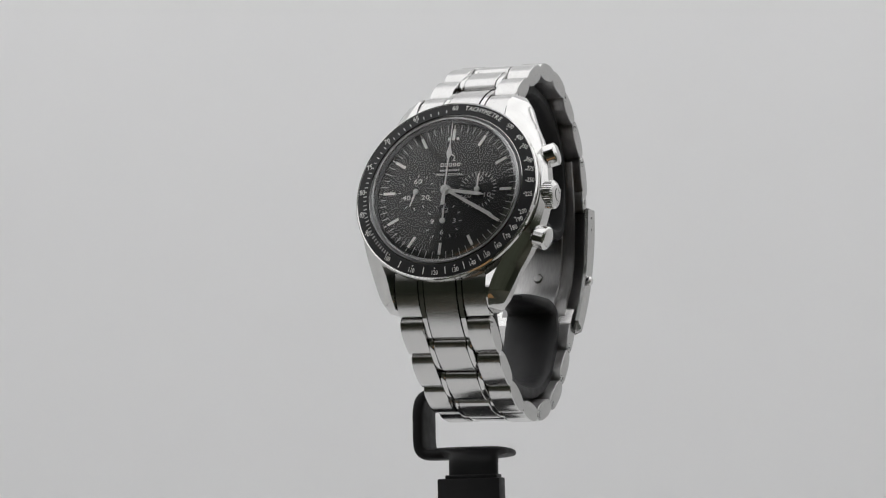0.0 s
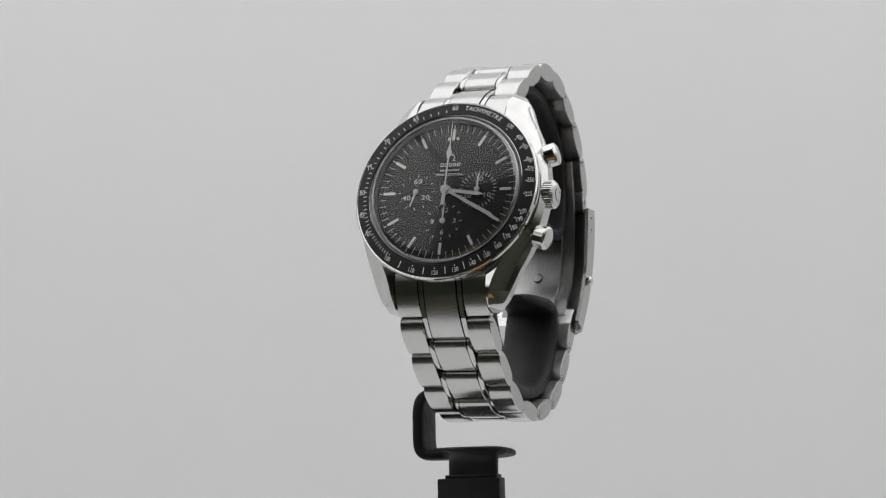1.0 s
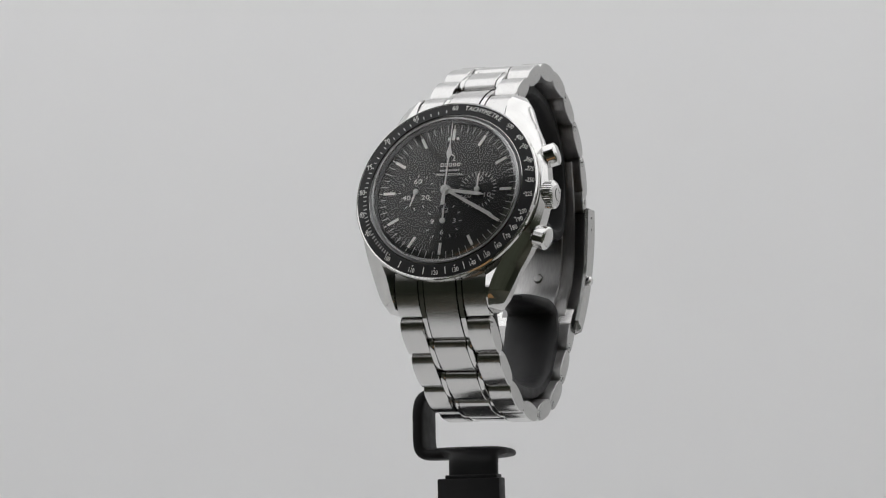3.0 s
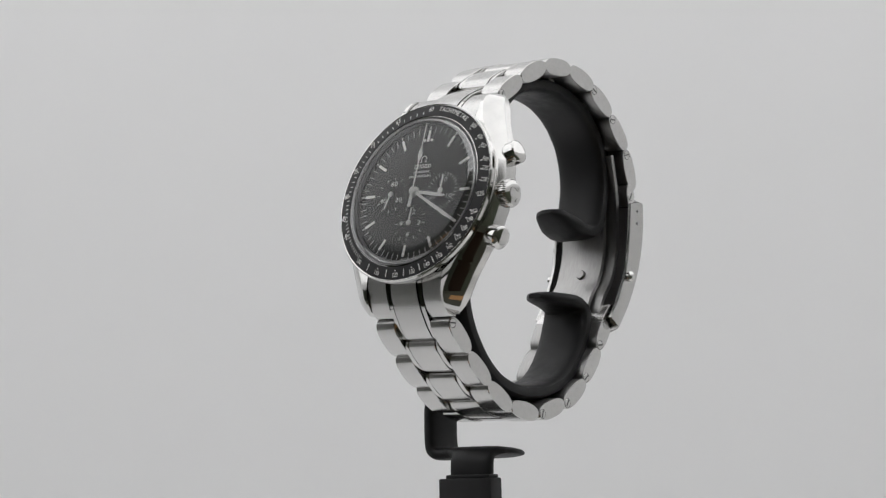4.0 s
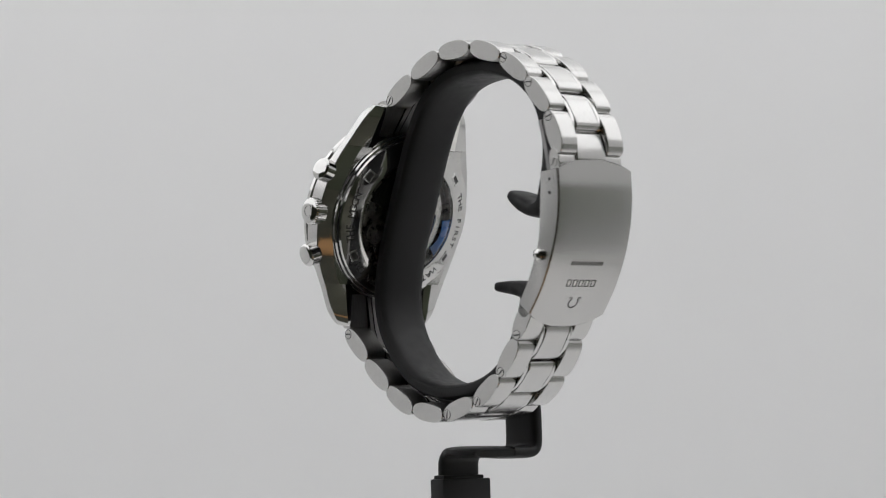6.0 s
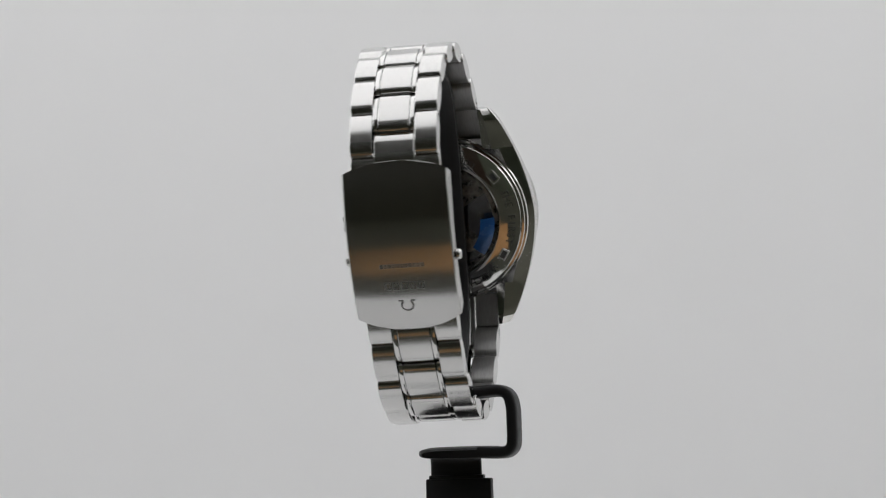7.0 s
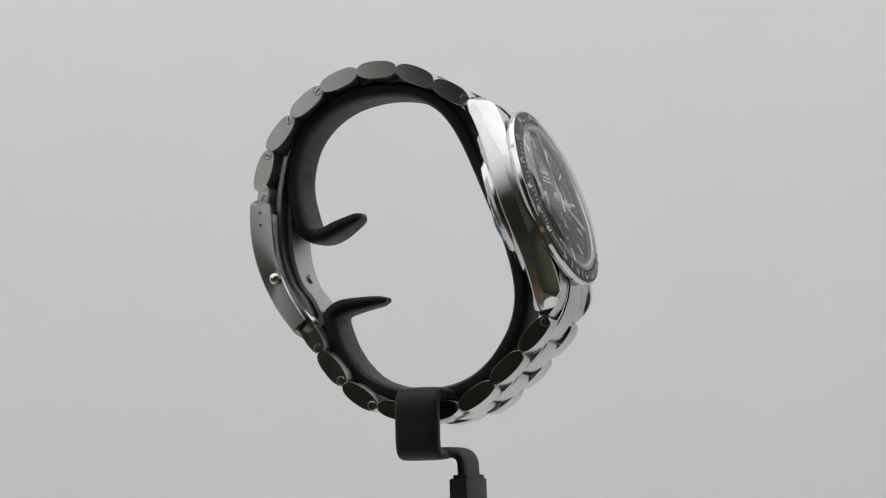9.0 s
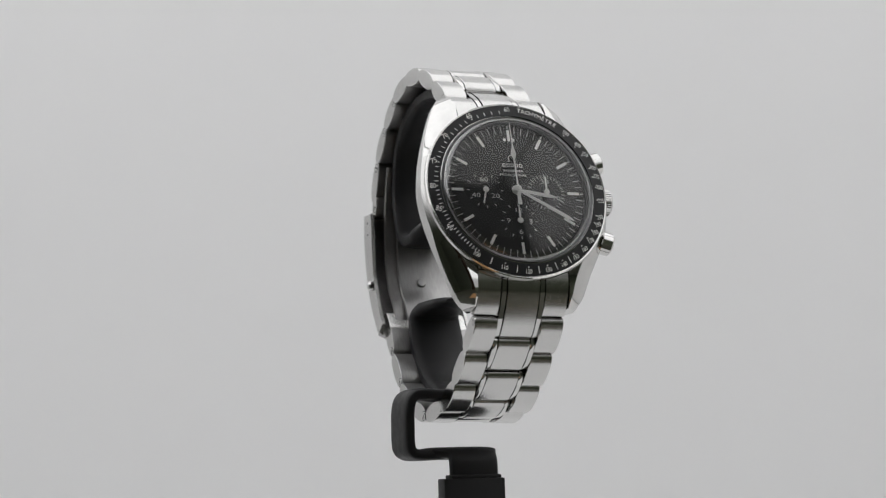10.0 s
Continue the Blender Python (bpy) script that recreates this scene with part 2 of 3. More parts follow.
def build_stand():
    ring = [(23.5, 57.5), (27.9, 55.2), (32.3, 53.3), (35.6, 54.2), (37.3, 58.6), (38.3, 64.5), (37.6, 70.1), (35.5, 75.1), (31.6, 79.3),
            (26.8, 82.1), (20.8, 83.7), (14.8, 83.9), (8.9, 82.9), (4.0, 80.2), (0.3, 76.0), (-2.6, 70.6), (-5.2, 64.4), (-8.3, 56.6),
            (-10.9, 49.8), (-12.6, 43.0), (-13.0, 37.6), (-11.8, 32.0), (-9.1, 27.0), (-5.7, 23.0), (-1.5, 20.0), (3.9, 18.2), (9.9, 17.8),
            (15.8, 18.5), (21.6, 20.8), (25.7, 24.6), (28.8, 29.6), (30.4, 34.8), (29.4, 37.0), (26.0, 38.1), (18.3, 39.0)]
    line = spline([(0, 12.5 + (a - 12.5) * 1.012, 51 + (b - 51) * 1.012) for a, b in ring], 4)
    secs = []
    for i, p in enumerate(line):
        d = (line[min(i + 1, len(line) - 1)] - line[max(i - 1, 0)]).normalized()
        nrm = Vector((0, -d.z, d.y))
        end = min(1.0, 0.30 + 0.7 * math.sqrt(min(1.0, min(i, len(line) - 1 - i) / 5)))
        hook = min(1.0, max(0.0, (min(i, len(line) - 1 - i) - 6) / 8))
        w, th = (5.4 + 0.8 * hook) * end, 1.75 * end
        secs.append([tuple(Vector((MID + 0.5, 0, 0)) + p + Vector((a, 0, 0)) + nrm * (b + 0.25 * hook)) for a, b in superellipse(w, th, 20, 3.4)])
    part("holder_ring", loft(secs), BLACK_RUBBER, stand, "black C-shaped ring inside the bracelet")
    # upright strap: out sideways from under the ring and down
    path = spline([(5.0, 0, 17.2), (-3, 0, 17.6), (-8.4, 0, 17.9), (-10.5, 0, 17.0), (-11.3, 0, 14.5), (-11.4, 0, 11.0), (-11.4, 0, 8.0), (-11.1, 0, 6.2), (-9.9, 0, 5.2), (-7.5, 0, 5.05), (-4.0, 0, 5.2)], 5)
    secs = []
    for i, p in enumerate(path):
        d = (path[min(i + 1, len(path) - 1)] - path[max(i - 1, 0)]).normalized()
        nrm = Vector((-d.z, 0, d.x))
        secs.append([tuple(p + Vector((0, 6.4 + a, 0)) + nrm * b) for a, b in superellipse(4.75, 1.25, 24, 5.0)])
    part("upright_strap", loft(secs), BLACK_RUBBER, stand)
    # tongue: flat on top, bent down at its front into the neck
    prof = spline([(0, 11.0, 4.9), (0, 7.0, 5.3), (0, 3.4, 5.5), (0, 1.3, 5.1), (0, 0.15, 3.8), (0, -0.1, 1.8), (0, -0.1, -0.4)], 5)
    secs = []
    for i, p in enumerate(prof):
        d = (prof[min(i + 1, len(prof) - 1)] - prof[max(i - 1, 0)]).normalized()
        nrm = Vector((0, -d.z, d.y))
        s = i / (len(prof) - 1)
        k = min(1.0, max(0.0, (s - 0.30) / 0.30))
        k = k * k * (3 - 2 * k)
        x0 = -9.5 + k * 6.0
        x1 = (7.6 + 1.2 * math.sin(min(1, s / 0.3) * math.pi * 0.75)) * (1 - k) + 7.3 * k
        secs.append([tuple(Vector(((x0 + x1) / 2, 0, 0)) + p + Vector((a, 0, 0)) + nrm * b) for a, b in superellipse((x1 - x0) / 2, 1.1 if s > 0.06 else 0.8, 28, 4.0 if s > 0.3 else 3.2)])
    part("tongue", loft(secs), BLACK_RUBBER, stand)
    part("collar", slab(11.6, 3.2, 0.9, 0.3, at=(1.8, -0.1, 0.2)), BLACK_RUBBER, stand)
    bm = bmesh.new()
    slab(13.9, 3.9, 60.0, 0.4, bm, (1.3, -0.15, -30.1))
    part("post", bm, BLACK_RUBBER, stand)
    part("foot", lathe([(0, -H * 1000 + 6), (30, -H * 1000 + 6), (32, -H * 1000 + 4.5), (32, -H * 1000 + 0.4), (0, -H * 1000 + 0.4)], 64), BLACK_RUBBER, stand)
    bm = bmesh.new()
    slab(10.0, 3.0, 240.0, 0.3, bm, (1.4, -0.15, -175.0))
    part("lower_post", bm, BLACK_RUBBER, stand)


build_stand()
CASE = mm_pose(5.5, -19.8, 58.6, 71.3, 0, -0.8)     # dial centre; z out of the dial, y to twelve o'clock


# ---------------------------------------------------------------- bracelet
LINKS = [(-0.8, 81.0, 31, 19.6), (7.4, 85.3, 23, 19.3), (16.2, 87.2, 0, 18.8), (25.0, 85.8, -20, 18.2), (32.7, 81.6, -37, 17.5), (39.0, 75.2, -50, 17.4), (43.0, 67.2, -72, 17.4),
         (32.2, 31.0, -122, 18.2), (27.4, 23.6, -129, 18.2), (21.0, 17.4, -145, 18.6), (12.6, 14.1, -164, 18.9), (3.4, 13.7, -191, 19.1), (-5.1, 16.6, -213, 19.3), (-11.9, 22.2, -221, 19.5),
         (-18.1, 28.9, -226, 19.6)]


def bar_link(width, length, thick, e=2.3, n=28, edge=0.16):
    """A link with rounded-oval ends, its length along y."""
    secs = []
    for x, k in ((-width / 2, 1 - edge / thick), (-width / 2 + edge, 1), (width / 2 - edge, 1), (width / 2, 1 - edge / thick)):
        secs.append([(x, a, b) for a, b in superellipse(length / 2 - (1 - k) * thick, thick / 2 * k, n, e)])
    return loft(secs)


def screw_head(r=0.95):
    return lathe([(0, 0.05), (r * 0.92, 0.05), (r, 0.0), (r, -0.3)], 24)


def build_bracelet():
    for i, (y, z, ang, w) in enumerate(LINKS):
        link = new("bracelet_link")
        link.parent = watch
        link.matrix_basis = mm_pose(MID, y + 0.3, z + 0.35, ang, 0, 0)
        ow = w * 0.255
        bm = bar_link(ow, 9.4, 3.85, 2.4)
        o = part("outer_link", bm, STEEL_BRUSHED, link, "brushed steel outer link", mm_pose(w / 2 - ow / 2, 0, 0.2), smooth=25, caps=STEEL_SATIN)
        again(o, link, mm_pose(-w / 2 + ow / 2, 0, 0.2))
        # middle piece, half a step further on
        if i not in (6, 14):
            y2, z2, a2, w2 = LINKS[i + 1]
            m = mm_pose(MID, y, z, ang, 0, 0).inverted() @ mm_pose(MID, (y + y2) / 2, (z + z2) / 2, (ang + a2) / 2, 0, 0)
            # push out on the bend
            m = m @ mm_pose(0, 0, 0.55)
            cw = (w + w2) / 2 * 0.36
            part("centre_link", bar_link(cw, 8.8, 3.5, 2.8), STEEL_BRUSHED, link, "brushed steel centre link", m, smooth=25, caps=STEEL_SATIN)
            sw = w * (1 - 0.51) / 2 - cw / 2 - 0.16
            sb = part("polished_strip", bar_link(sw - 0.1, 8.7, 3.5, 2.3, edge=0.08), STEEL_MIRROR, link, "polished steel strip", m @ mm_pose(cw / 2 + sw / 2 + 0.08, 0, -0.04))
            again(sb, link, m @ mm_pose(-cw / 2 - sw / 2 - 0.08, 0, -0.04))
        elif i == 6:
            m = mm_pose(0, 3.1, -0.8, -6, 0, 0)
            part("centre_link", bar_link(w * 0.46, 7.6, 3.3, 2.8), STEEL_BRUSHED, link, "brushed steel centre link", m, smooth=25)
        # screws on the side faces, where the removable pins sit
        if i in (0, 4, 5, 6, 7, 8, 9, 10, 14):
            for sgn in (1, -1):
                end = -3.45 if i in (0, 4, 5, 6) else 3.45
                # a dark disc and bar paint the shade in the screw's gap and slot
                part("screw_gap_shade", lathe([(0, 0.012), (1.04, 0.012), (1.04, -0.2)], 24), ENGRAVING_AND_HOLE_SHADE, link, "", mm_pose(sgn * w / 2, end, 0.3, 0, 90 * sgn, 0))
                at = mm_pose(sgn * w / 2, end, 0.3, 0, 90 * sgn, 0)
                part("screw", screw_head(), STEEL_SATIN, link, "slotted steel screw head", at, smooth=12)
                bm = slab(0.26, 1.5, 0.06, at=(0, 0, 0.035))
                part("screw_slot_shade", bm, ENGRAVING_AND_HOLE_SHADE, link, "", at @ mm_pose(0, 0, 0, 0, 0, 25 + 40 * i))


build_bracelet()


def hollow_block(bm, w, h, t, x, line=0.14):
    """A plain rectangular outline, for a letter that is not spelled out."""
    for dx, dy, ww, hh in ((0, h / 2 - line / 2, w, line), (0, -h / 2 + line / 2, w, line), (-w / 2 + line / 2, 0, line, h - 2 * line), (w / 2 - line / 2, 0, line, h - 2 * line)):
        if hh > 0:
            slab(ww, hh, t, 0, bm, (x + dx, dy, 0))
    return bm


def horseshoe(bm, r):
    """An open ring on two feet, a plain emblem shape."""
    pts = [(r * math.cos(radians(-50 + 14 * i)), r * math.sin(radians(-50 + 14 * i))) for i in range(21)]
    for a, b in zip(pts, pts[1:]):
        q = [bm.verts.new((k * x, k * y, 0.02)) for k, (x, y) in ((1, a), (1, b), (0.74, b), (0.74, a))]
        bm.faces.new(q)
    for sx in (-1, 1):
        slab(r * 0.7, r * 0.22, 0.04, 0, bm, (sx * r * 0.88, -r * 0.84, 0))
    return bm


def build_clasp():
    clasp = new("folding_clasp")
    clasp.parent = watch
    clasp.matrix_basis = mm_pose(MID, 0, 0)
    # arc of the outer cover: rows along the arc (y, z)
    arc = spline([(0, 45.9, 60.0), (0, 45.9, 55.0), (0, 45.1, 49.5), (0, 43.2, 43.6), (0, 40.0, 37.4), (0, 36.2, 32.3)], 5)
    secs = []
    N = len(arc)
    for i, p in enumerate(arc):
        d = (arc[min(i + 1, N - 1)] - arc[max(i - 1, 0)]).normalized()
        out = Vector((0, -d.z, d.y))
        s = i / (N - 1)
        w = 10.45
        deep = 4.5 + 0.5 * math.sin(min(1.0, s * 1.8) * math.pi) - 1.1 * s * s
        row = []
        for x, o in [(-w, 0.0), (-w + 0.25, 0.28)] + [(-w + 0.25 + (2 * w - 0.5) * k / 12, 0.32) for k in range(1, 12)] + [(w - 0.25, 0.28), (w, 0.0), (w, -deep), (w - 0.7, -deep - 0.1), (w - 0.8, -0.7), (0, -0.7), (-w + 0.8, -0.7), (-w + 0.7, -deep - 0.1), (-w, -deep)]:
            # ends of the cover are bowed
            bow = (2.2 if s < 0.5 else 3.0) * (1 - abs(x / w) ** 2.4) if o > -1 else 0.0
            q = p.copy()
            if o > -1:
                if s == 0:
                    q = q - d * bow
                elif s == 1:
                    q = q + d * bow
                else:
                    q = q + d * bow * (-(1 - s) ** 6 + s ** 6)
            row.append(tuple(Vector((x, 0, 0)) + q + out * o))
        secs.append(row)
    part("clasp_cover", loft(secs), CLASP_STEEL, clasp, "brushed steel clasp cover")
    # engraved emblem and name, as plain shapes
    for at, w, h, k in ((0.655, 9.0, 0.8, 11), (0.775, 8.4, 1.6, 5), (0.90, 0, 0, 0)):
        i0 = at * (N - 1)
        p = arc[int(i0)].lerp(arc[int(i0) + 1], i0 % 1)
        d = (arc[int(i0) + 1] - arc[int(i0)]).normalized()
        bm = bmesh.new()
        for j in range(k):
            hollow_block(bm, w / k * 0.74, h, 0.05, -w / 2 + w / k * (j + 0.5), 0.24)
        if not k:
            horseshoe(bm, 1.35)
        ang = math.degrees(math.atan2(d.z, d.y))
        part("engraved_name", bm, ENGRAVED_GREY, clasp, "grey engraved mark", Matrix.Translation((p + Vector((0, -d.z, d.y)) * 0.335) * MM) @ pose(0, 0, 0, ang, 0, 0), smooth=0)
    # push pins at the sides
    for sgn in (1, -1):
        bm = lathe([(0, 1.25), (0.7, 1.15), (1.15, 0.75), (1.15, 0.2), (0.9, 0), (0.9, -0.6)], 24)
        part("push_pin", bm, STEEL_POLISHED, clasp, "polished round release button", mm_pose(sgn * 10.45, 40.1, 43.6, 0, 90 * sgn, 0))
        # dark discs paint the shade inside the pin holes
        for y, z in ((43.7, 58.2), (43.6, 55.5)):
            part("pin_hole_shade", lathe([(0, 0.03), (0.32, 0.03), (0.36, -0.1)], 14), ENGRAVING_AND_HOLE_SHADE, clasp, "small dark disc for the shade in a pin hole", mm_pose(sgn * 10.45, y, z, 0, 90 * sgn, 0))
    # folding blades under the cover
    for off, w in ((1.5, 7.4), (0.0, 5.0)):
        arc2 = spline([(0, 37.2 + off, 70.6), (0, 38.8 + off, 62.7), (0, 39.0 + off, 55.6), (0, 38.4 + off, 48.6), (0, 36.4 + off, 42.7), (0, 34.0 + off, 39.6), (0, 32.4 + off, 36.6), (0, 31.6 + off, 33.6)], 4)
        secs = []
        for i, p in enumerate(arc2):
            d = (arc2[min(i + 1, len(arc2) - 1)] - arc2[max(i - 1, 0)]).normalized()
            out = Vector((0, -d.z, d.y))
            secs.append([tuple(p + Vector((a, 0, 0)) + out * b) for a, b in ((-w, 0.45), (w, 0.45), (w, -0.45), (-w, -0.45))])
        part("folding_blade", loft(secs), STEEL_INNER, clasp, "curved satin folding blade")
    part("rivet", lathe([(0, 0.35), (0.9, 0.3), (1.1, 0.0), (1.1, -0.3)], 24), STEEL_INNER, clasp, "", mm_pose(0, 36.35, 44.3, 70, 0, 0))
    part("end_piece", bar_link(18.2, 6.4, 3.4, 2.8), STEEL_BRUSHED, clasp, "plain steel end piece under the cover", mm_pose(0, 34.4, 34.4, -128, 0, 0))
    # short half link between the cover and the last upper link
    part("half_link", bar_link(17.6, 5.0, 2.8), STEEL_BRUSHED, clasp, "short steel link entering the clasp", mm_pose(0, 43.6, 62.0, -84, 0, 0), smooth=25, caps=STEEL_SATIN)
    for sgn in (1, -1):
        at = mm_pose(sgn * 8.83, 43.5, 61.7, 0, 90 * sgn, 0)
        part("screw", screw_head(1.0), STEEL_SATIN, clasp, "slotted steel screw head", at, smooth=12)
        # dark bar paints the shade in the slot
        part("screw_slot_shade", slab(0.26, 1.6, 0.06, at=(0, 0, 0.035)), ENGRAVING_AND_HOLE_SHADE, clasp, "", at @ mm_pose(0, 0, 0, 0, 0, 60))


build_clasp()


# ---------------------------------------------------------------- case
def case_half(y, side):
    w = 19.9 - 6.9 * (abs(y) / 23.6) ** 1.7
    if side > 0:
        w += 1.2 * max(0.0, 1 - (abs(y) / 17.5) ** 4) ** 2
    return w


def lug_drop(y):
    a = max(0.0, abs(y) - 10.0) / 13.6
    return 3.2 * a * a


def flank(y, side):
    """The case's outer section at y: (outer x, ridge x, ridge z, bevel foot z, bottom z)."""
    w = case_half(y, side)
    d = lug_drop(y)
    u = (23.9 - abs(y)) / 23.9
    a, b = w - 1.1, 10.5 + 2.4 * u + 14.5 * u * u
    ridge = 0.5 * (a + b - math.sqrt((a - b) ** 2 + 0.5))
    zt = -0.9 - 0.62 * d
    return w, ridge, zt, zt - 0.6 - 0.66 * (w - ridge), -6.7 - 0.66 * d


def build_case():
    bm = bmesh.new()
    secs = []
    for k in range(41):
        y = -14.9 + 29.8 * k / 40
        ring = []
        for side in (1, -1):
            w, rx, zt, zf, zb = flank(y, side)
            half = [(side * (rx - 0.15), y, zt), (side * (rx + 0.15), y, zt - 0.12), (side * (w - 0.12), y, zf + 0.08), (side * w, y, zf - 0.12), (side * w, y, zb + 1.1), (side * (w - 0.12), y, zb + 0.9), (side * (w - 0.5), y, zb + 0.7), (side * (w - 3.0), y, zb - 0.7)]
            ring += half if side > 0 else half[::-1]
        secs.append(ring)
    loft(secs, bm)
    case = part("case", bm, STEEL_POLISHED, watch, "polished steel case with bevelled lugs", CASE, smooth=22, caps=STEEL_FLANK)
    part("case_middle", loft([[(x, y, z) for x, z in ((10.0, -1.6), (-10.0, -1.6), (-10.0, -7.0), (10.0, -7.0))] for y in (-17.3, 17.3)]), STEEL_POLISHED, case, smooth=20)
    for side in (1, -1):
        for end in (1, -1):
            secs = []
            for k in range(17):
                t = k / 16
                y = end * (14.9 + 9.0 * t)
                w, rx, zt, zf, zb = flank(y, side)
                x0 = 10.05
                tip = max(0.0, (t - 0.62) / 0.38)
                zt, zf, zb, w = zt - 1.9 * tip ** 2.2, zf - 1.5 * tip ** 2.2, zb + 0.6 * tip ** 2, w - 0.6 * tip ** 2
                rx = max(rx, x0 + 0.35)
                secs.append([(side * x0, y, zt - 0.12), (side * (rx - 0.15), y, zt), (side * (rx + 0.15), y, zt - 0.12), (side * (w - 0.12), y, zf + 0.08), (side * w, y, zf - 0.12), (side * w, y, zb + 1.1), (side * (w - 0.12), y, zb + 0.9), (side * (w - 0.4), y, zb + 0.75), (side * (x0 + (w - x0) * 0.3), y, zb - 0.5), (side * x0, y, zb - 0.3)])
            part("lug", loft(secs), STEEL_POLISHED, case, "bevelled polished lug", smooth=22, caps=STEEL_FLANK)
    # end links between the lugs
    for end in (1, -1):
        for x, w, top, mat in ((-7.42, 5.05, 0.0, STEEL_BRUSHED), (7.42, 5.05, 0.0, STEEL_BRUSHED), (0, 7.1, 0.25, STEEL_BRUSHED), (-4.22, 1.1, 0.05, STEEL_MIRROR), (4.22, 1.1, 0.05, STEEL_MIRROR)):
            if abs(x) > 4.5:
                prof = [(16.5, -1.5), (19.5, -2.1), (21.8, -3.3), (23.8, -5.0), (24.9, -6.8), (24.2, -8.6), (22.5, -8.0), (16.5, -5.5)]
            else:
                prof = [(16.5, -1.5 + top), (19.5, -2.1 + top), (21.8, -3.3 + top), (24.2, -5.2 + top), (26.6, -7.9 + top), (28.0, -9.9 + top), (28.2, -11.0), (27.4, -11.8), (24.5, -9.4), (16.5, -5.5)]
            secs = [[(xx, end * a, b) for a, b in prof] for xx in (x - w / 2 + 0.07, x + w / 2 - 0.07)]
            part("end_link", loft(secs), mat, watch, "curved steel end link between the lugs", CASE, smooth=35, caps=STEEL_SATIN)
    # bezel: steel rim and black insert
    rim = [(16.6, 0.2), (16.6, 1.3), (16.7, 1.36), (16.84, 1.3), (16.86, 1.2), (19.55, 0.78), (19.72, 0.84), (19.95, 0.58), (19.95, -0.2), (19.5, -0.95), (18.9, -1.2), (16.6, -1.2), (16.6, 0.2)]
    bezel = part("bezel", lathe(rim, 144), STEEL_POLISHED, watch, "polished steel bezel rim", CASE, smooth=25)
    part("insert", lathe([(16.88, 1.05), (16.88, 1.40), (19.45, 0.92), (19.45, 0.6), (16.88, 1.05)], 144), INSERT_BLACK, bezel, "black tachymeter ring", smooth=25)
    slope = -math.degrees(math.atan2(0.40, 2.15))

    def on_ring(bm, deg, r, spin=0.0, name="numeral", mat=WHITE_PRINT):
        z = 1.32 - (r - 17.3) * 0.40 / 2.15 + 0.03
        m = pose(0, 0, 0, 0, 0, -deg) @ mm_pose(0, r, z) @ pose(0, 0, 0, slope, 0, 0) @ pose(0, 0, 0, 0, 0, spin)
        return part(name, bm, mat, bezel, "", m, smooth=0)

    for n in (60, 65, 70, 75, 80, 85, 90, 100, 110, 120, 130, 140, 150, 160, 170, 180, 190, 200, 225, 250, 275, 300, 350, 400, 500):
        deg = 21600 / n
        big = 1.7 if n < 100 else 1.4
        lab = lettering(str(n), big, 0.015, 0.8 if n < 100 else 0.74)
        # numerals stand nearly upright all round the ring
        on_ring(lab, deg % 360, 18.55 if n != 60 else 18.4, deg % 360 - 28 * math.sin(radians(2 * deg)))
        if n > 60:
            on_ring(lathe([(0, 0.03), (0.14, 0.03), (0.14, -0.02)], 10), deg, 17.62, name="dot")
    for n in list(range(61, 65)) + list(range(66, 70)) + list(range(71, 75)) + list(range(76, 80)) + list(range(81, 85)) + list(range(86, 90)) + list(range(91, 100)):
        on_ring(slab(0.14, 0.75, 0.03), 21600 / n, 17.75, name="tick")
    for n in (105, 115, 125, 135, 145):
        on_ring(slab(0.16, 1.5, 0.03), 21600 / n, 18.2, name="tick")
    word = "TACHYMÈTRE"
    for i, ch in enumerate(word):
        on_ring(lettering(ch, 1.5, 0.015, 0.92), 8.2 + i * 2.85, 18.4, name="letter")


